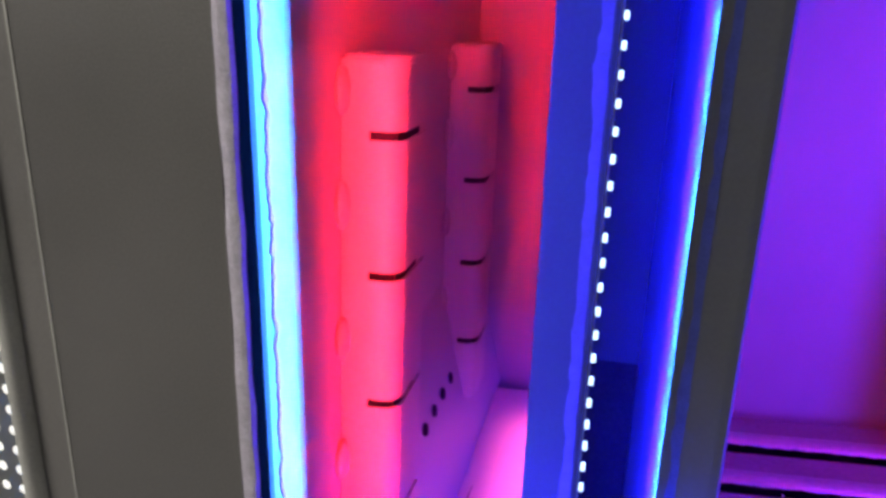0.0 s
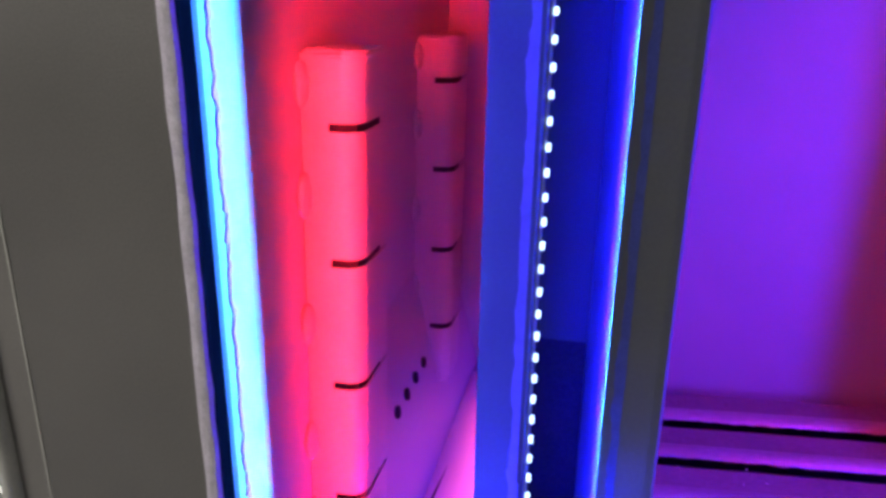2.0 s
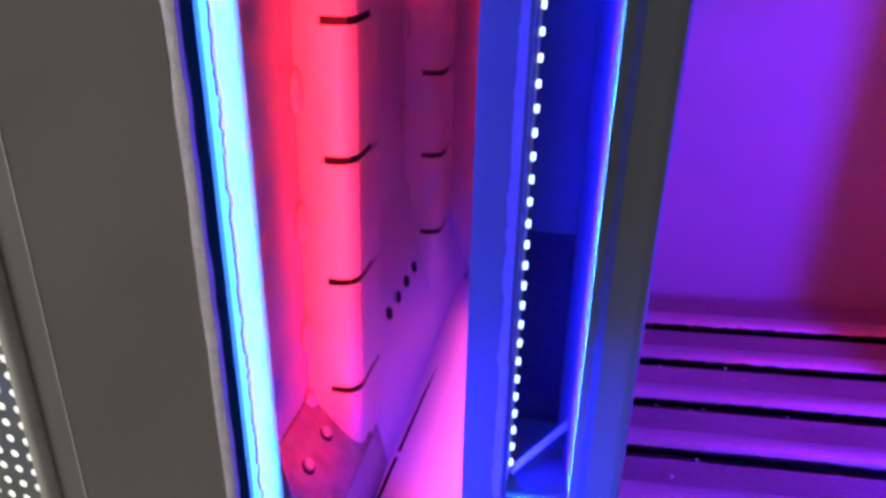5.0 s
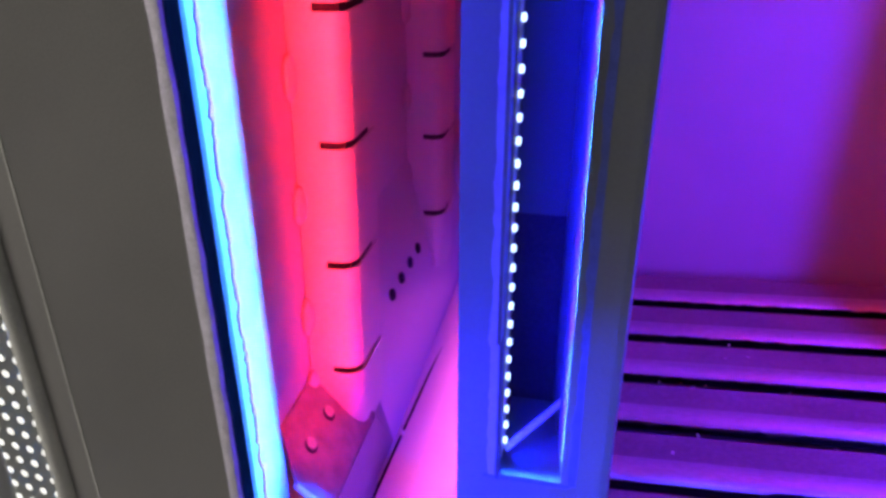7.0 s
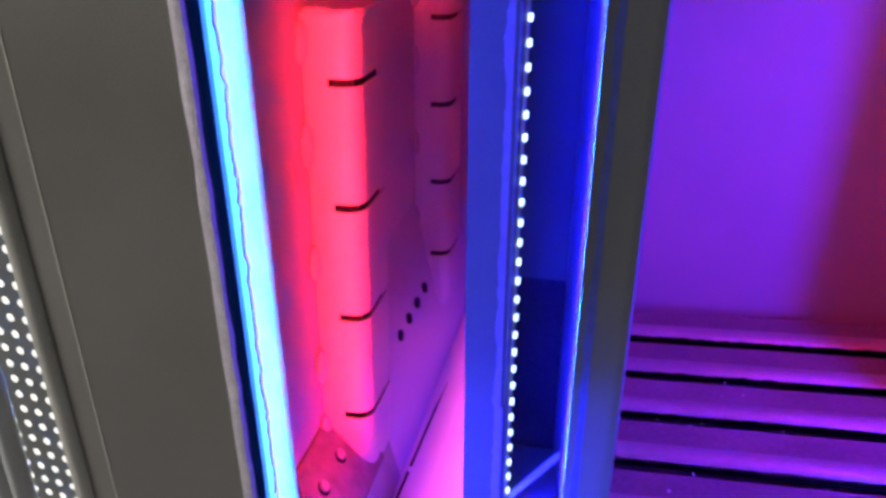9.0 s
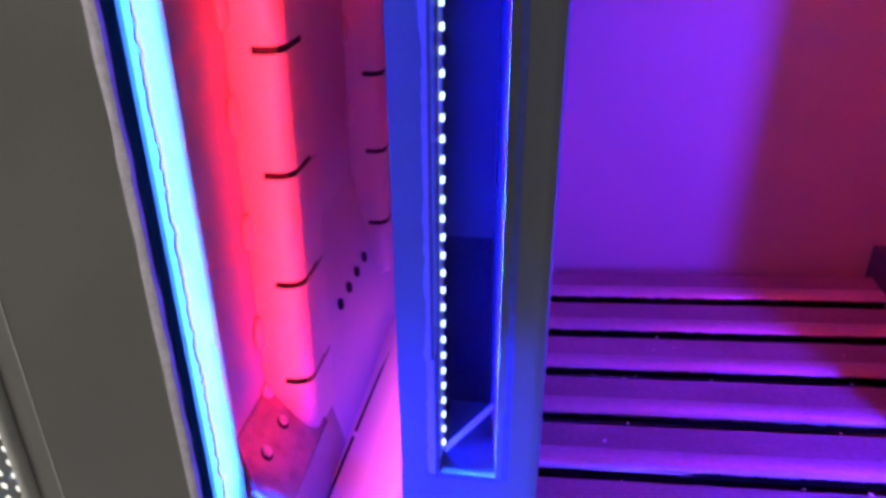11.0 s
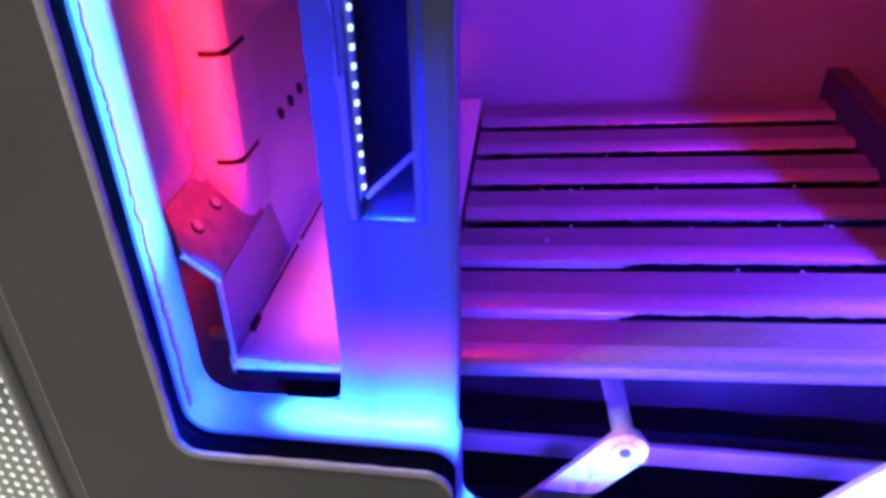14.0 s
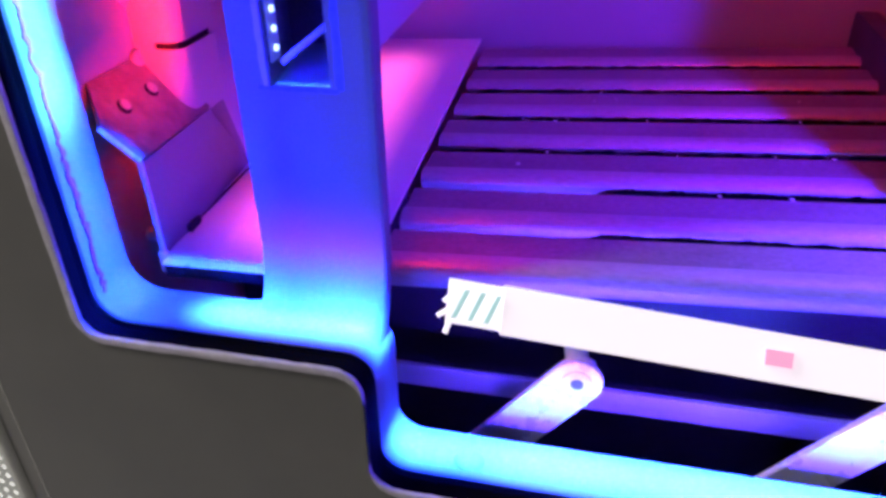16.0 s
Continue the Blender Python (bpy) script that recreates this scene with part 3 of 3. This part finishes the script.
# ---- linkage under the slats ----
def arm(dx, dz):
    cx, cz = 0.1926 + dx, -0.1329 + dz
    a = thing("link_arm", "flat bright steel link arm with a round end", "link arm", "link arms", at=(cx, 0.244, cz))
    d, n, w = Vector((-0.61, -0.79)), Vector((0.79, -0.61)), 0.0142
    c = Vector((cx, cz))
    pts = [tuple(c + d * 0.12 - n * w)]
    for k in range(17):
        t = radians(180 - 180 * k / 16)
        pts.append(tuple(c + n * (w * math.cos(t)) - d * (w * math.sin(t))))
    pts.append(tuple(c + d * 0.12 + n * w))
    part("bar", prism(pts, "y", 0.2410, 0.2455, 0.0006), BRIGHT, a)
    part("pin", rod((cx, 0.2455, cz + 0.004), (cx - 0.012, 0.318, cz + 0.026), 0.0066, 20), BRIGHT, a)
    part("collar", rod((cx, 0.2455, cz + 0.003), (cx - 0.0008, 0.2500, cz + 0.0045), 0.0105, 20), BRIGHT, a)
    part("washer", rod((cx - 0.0080, 0.2930, cz + 0.0185), (cx - 0.0085, 0.2965, cz + 0.0195), 0.0105, 20), BRIGHT, a)
    ring = prism([tuple(p) for p in arc(cx, cz, 0.0088, 0, 345, 23)], "y", 0.2398, 0.2411, 0.0005)
    part("rivet_head", ring, GALV, a)
    part("rivet_dimple", rod((cx, 0.2394, cz), (cx, 0.2400, cz), 0.0036, 18), POST, a)


arm(0.0, 0.0)
arm(0.182, 0.0237)
# bar built in place of a band of light on the dark wall
rail = thing("lit_band_bar", "flat pale bar in place of a lit band under the slats", "rail", at=(0.205, 0.287, -0.1925))
part("bar", box(0.02, 0.390, 0.2850, 0.2890, -0.1925, -0.1755, 0.0008), GALV, rail)
part("flange", box(0.02, 0.390, 0.2892, 0.3050, -0.1925, -0.1905, 0.0005), GALV, rail)
for x in (0.1405, 0.3050):
    bm = bmesh.new()
    bmesh.ops.create_uvsphere(bm, u_segments=16, v_segments=8, radius=0.0085)
    for v in bm.verts:
        v.co = (v.co.x + x, v.co.y + 0.199, max(v.co.z, -0.002) * 0.55 - 0.1610)
    solo("rail_screw", bm, STEEL, "domed steel screw on the lower rim", "screw", "rim screws")

# ---- loose strip of leds: its free end hangs in front of the opening, the other is stuck to the panel ----
A, B = Vector((0.1820, -0.0397, 0.1212)), Vector((0.2081, -0.0364, 0.1169))
u, up, near = B - A, Vector((0.0, 0.53, 0.85)), Vector((0.0, -0.85, 0.53))
path = [A + u * (0.25 * k) for k in range(0, 14)]
path += [path[-1] + Vector((0.05, 0.01, -0.008)), Vector((0.40, 0.03, 0.095)), Vector((0.44, 0.08, 0.09)), Vector((0.46, 0.13, 0.085)), Vector((0.475, 0.158, 0.08)), Vector((0.50, 0.1668, 0.08)), Vector((0.54, 0.1672, 0.08))]
loose = thing("loose_led_strip", "glowing white silicone led strip with a cut clear end", "led strip", at=tuple(path[-1]))


def ribbon(pts, half, thick, lift=0.0):
    return sheet([[p - up * half + near * lift, p + up * half + near * lift] for p in pts], thick)


part("sleeve", ribbon([A + u * 0.14] + path[1:], 0.00142, 0.0004), GLOW, loose)
part("clear_end", ribbon([A + u * (0.02 + 0.0301 * k) for k in range(5)], 0.00128, 0.0004), GLOW, loose, "clear cut end")
for k in range(3):
    s = A + u * (0.035 + 0.035 * k)
    part("solder_pad", sheet([[s - up * 0.0009 + near * 0.0006, s + u * 0.012 - up * 0.0009 + near * 0.0006], [s + u * 0.025 + up * 0.0008 + near * 0.0006, s + u * 0.037 + up * 0.0008 + near * 0.0006]], 0.0002), PAD, loose)
for k in range(4):
    s0 = A + u * 0.03 + up * (0.0010 - 0.0007 * k)
    part("frayed_strand", rod(s0, s0 - u * (0.008 + 0.010 * (k % 3)) - up * (0.0002 + 0.0002 * k), 0.00016, 6), GLOW, loose)
part("component", ribbon([A + u * 0.715, A + u * 0.775], 0.00047, 0.0003, 0.0006), PINK, loose, "pale red component")

# ---- beside the cabinet ----
grille = thing("perforated_grille", "perforated metal grille with an added glowing board behind", "grille", at=(-0.16, 0.18, -0.1))
P, HR = 0.0080, 0.0019
verts, faces = [], []
for r in range(112):
    for c in range(11):
        cx, cz = -0.1316 - (c + 0.5) * P, 0.36 - (r + 0.5) * P
        k = len(verts)
        h = P / 2
        sq = [(h, 0), (h, h), (0, h), (-h, h), (-h, 0), (-h, -h), (0, -h), (h, -h)]
        verts += [(cx + a, 0.1800 + 0.10 * (-0.1316 - cx - a), cz + b) for a, b in sq]
        for i in range(8):
            a, b = HR * math.cos(i * math.pi / 4), HR * math.sin(i * math.pi / 4)
            verts.append((cx + a, 0.1800 + 0.10 * (-0.1316 - cx - a), cz + b))
        faces += [(k + i, k + (i + 1) % 8, k + 8 + (i + 1) % 8, k + 8 + i) for i in range(8)]
me = bpy.data.meshes.new("perforated_sheet")
me.from_pydata(verts, [], faces)
me.materials.append(MESHMAT)
ob = new("perforated_sheet", me)
ob.parent = grille
ob.matrix_parent_inverse = grille.matrix_basis.inverted()
# added board that glows in place of the bright room behind the holes
part("glow_backdrop_board", box(-0.26, -0.126, 0.196, 0.198, -0.52, 0.37), BACKLIT, grille)
trim = thing("edge_trim", "pale grey plastic trim beside the grille", "trim", kind="structure", at=(-0.165, 0.165, 0.1))
for k, (dx, r) in enumerate(((0.0, 0.0045), (-0.0085, 0.0052), (-0.020, 0.009))):
    part("trim_bead", rod((-0.1485 + dx, 0.168, 0.36), (-0.1590 + dx, 0.168, -0.02), r, 16), PLASTIC, trim)
part("trim_back", box(-0.26, -0.170, 0.166, 0.170, -0.02, 0.36), PLASTIC, trim)

# ---- room behind the camera ----
room = thing("room_shell", "plain grey room around the cabinet", "room", kind="structure")
part("floor", box(-2.0, 2.0, -2.0, 1.0, -0.53, -0.501), ROOM, room)
part("wall_back", box(-2.0, 2.0, -2.03, -2.0, -0.50, 1.9), ROOM, room)
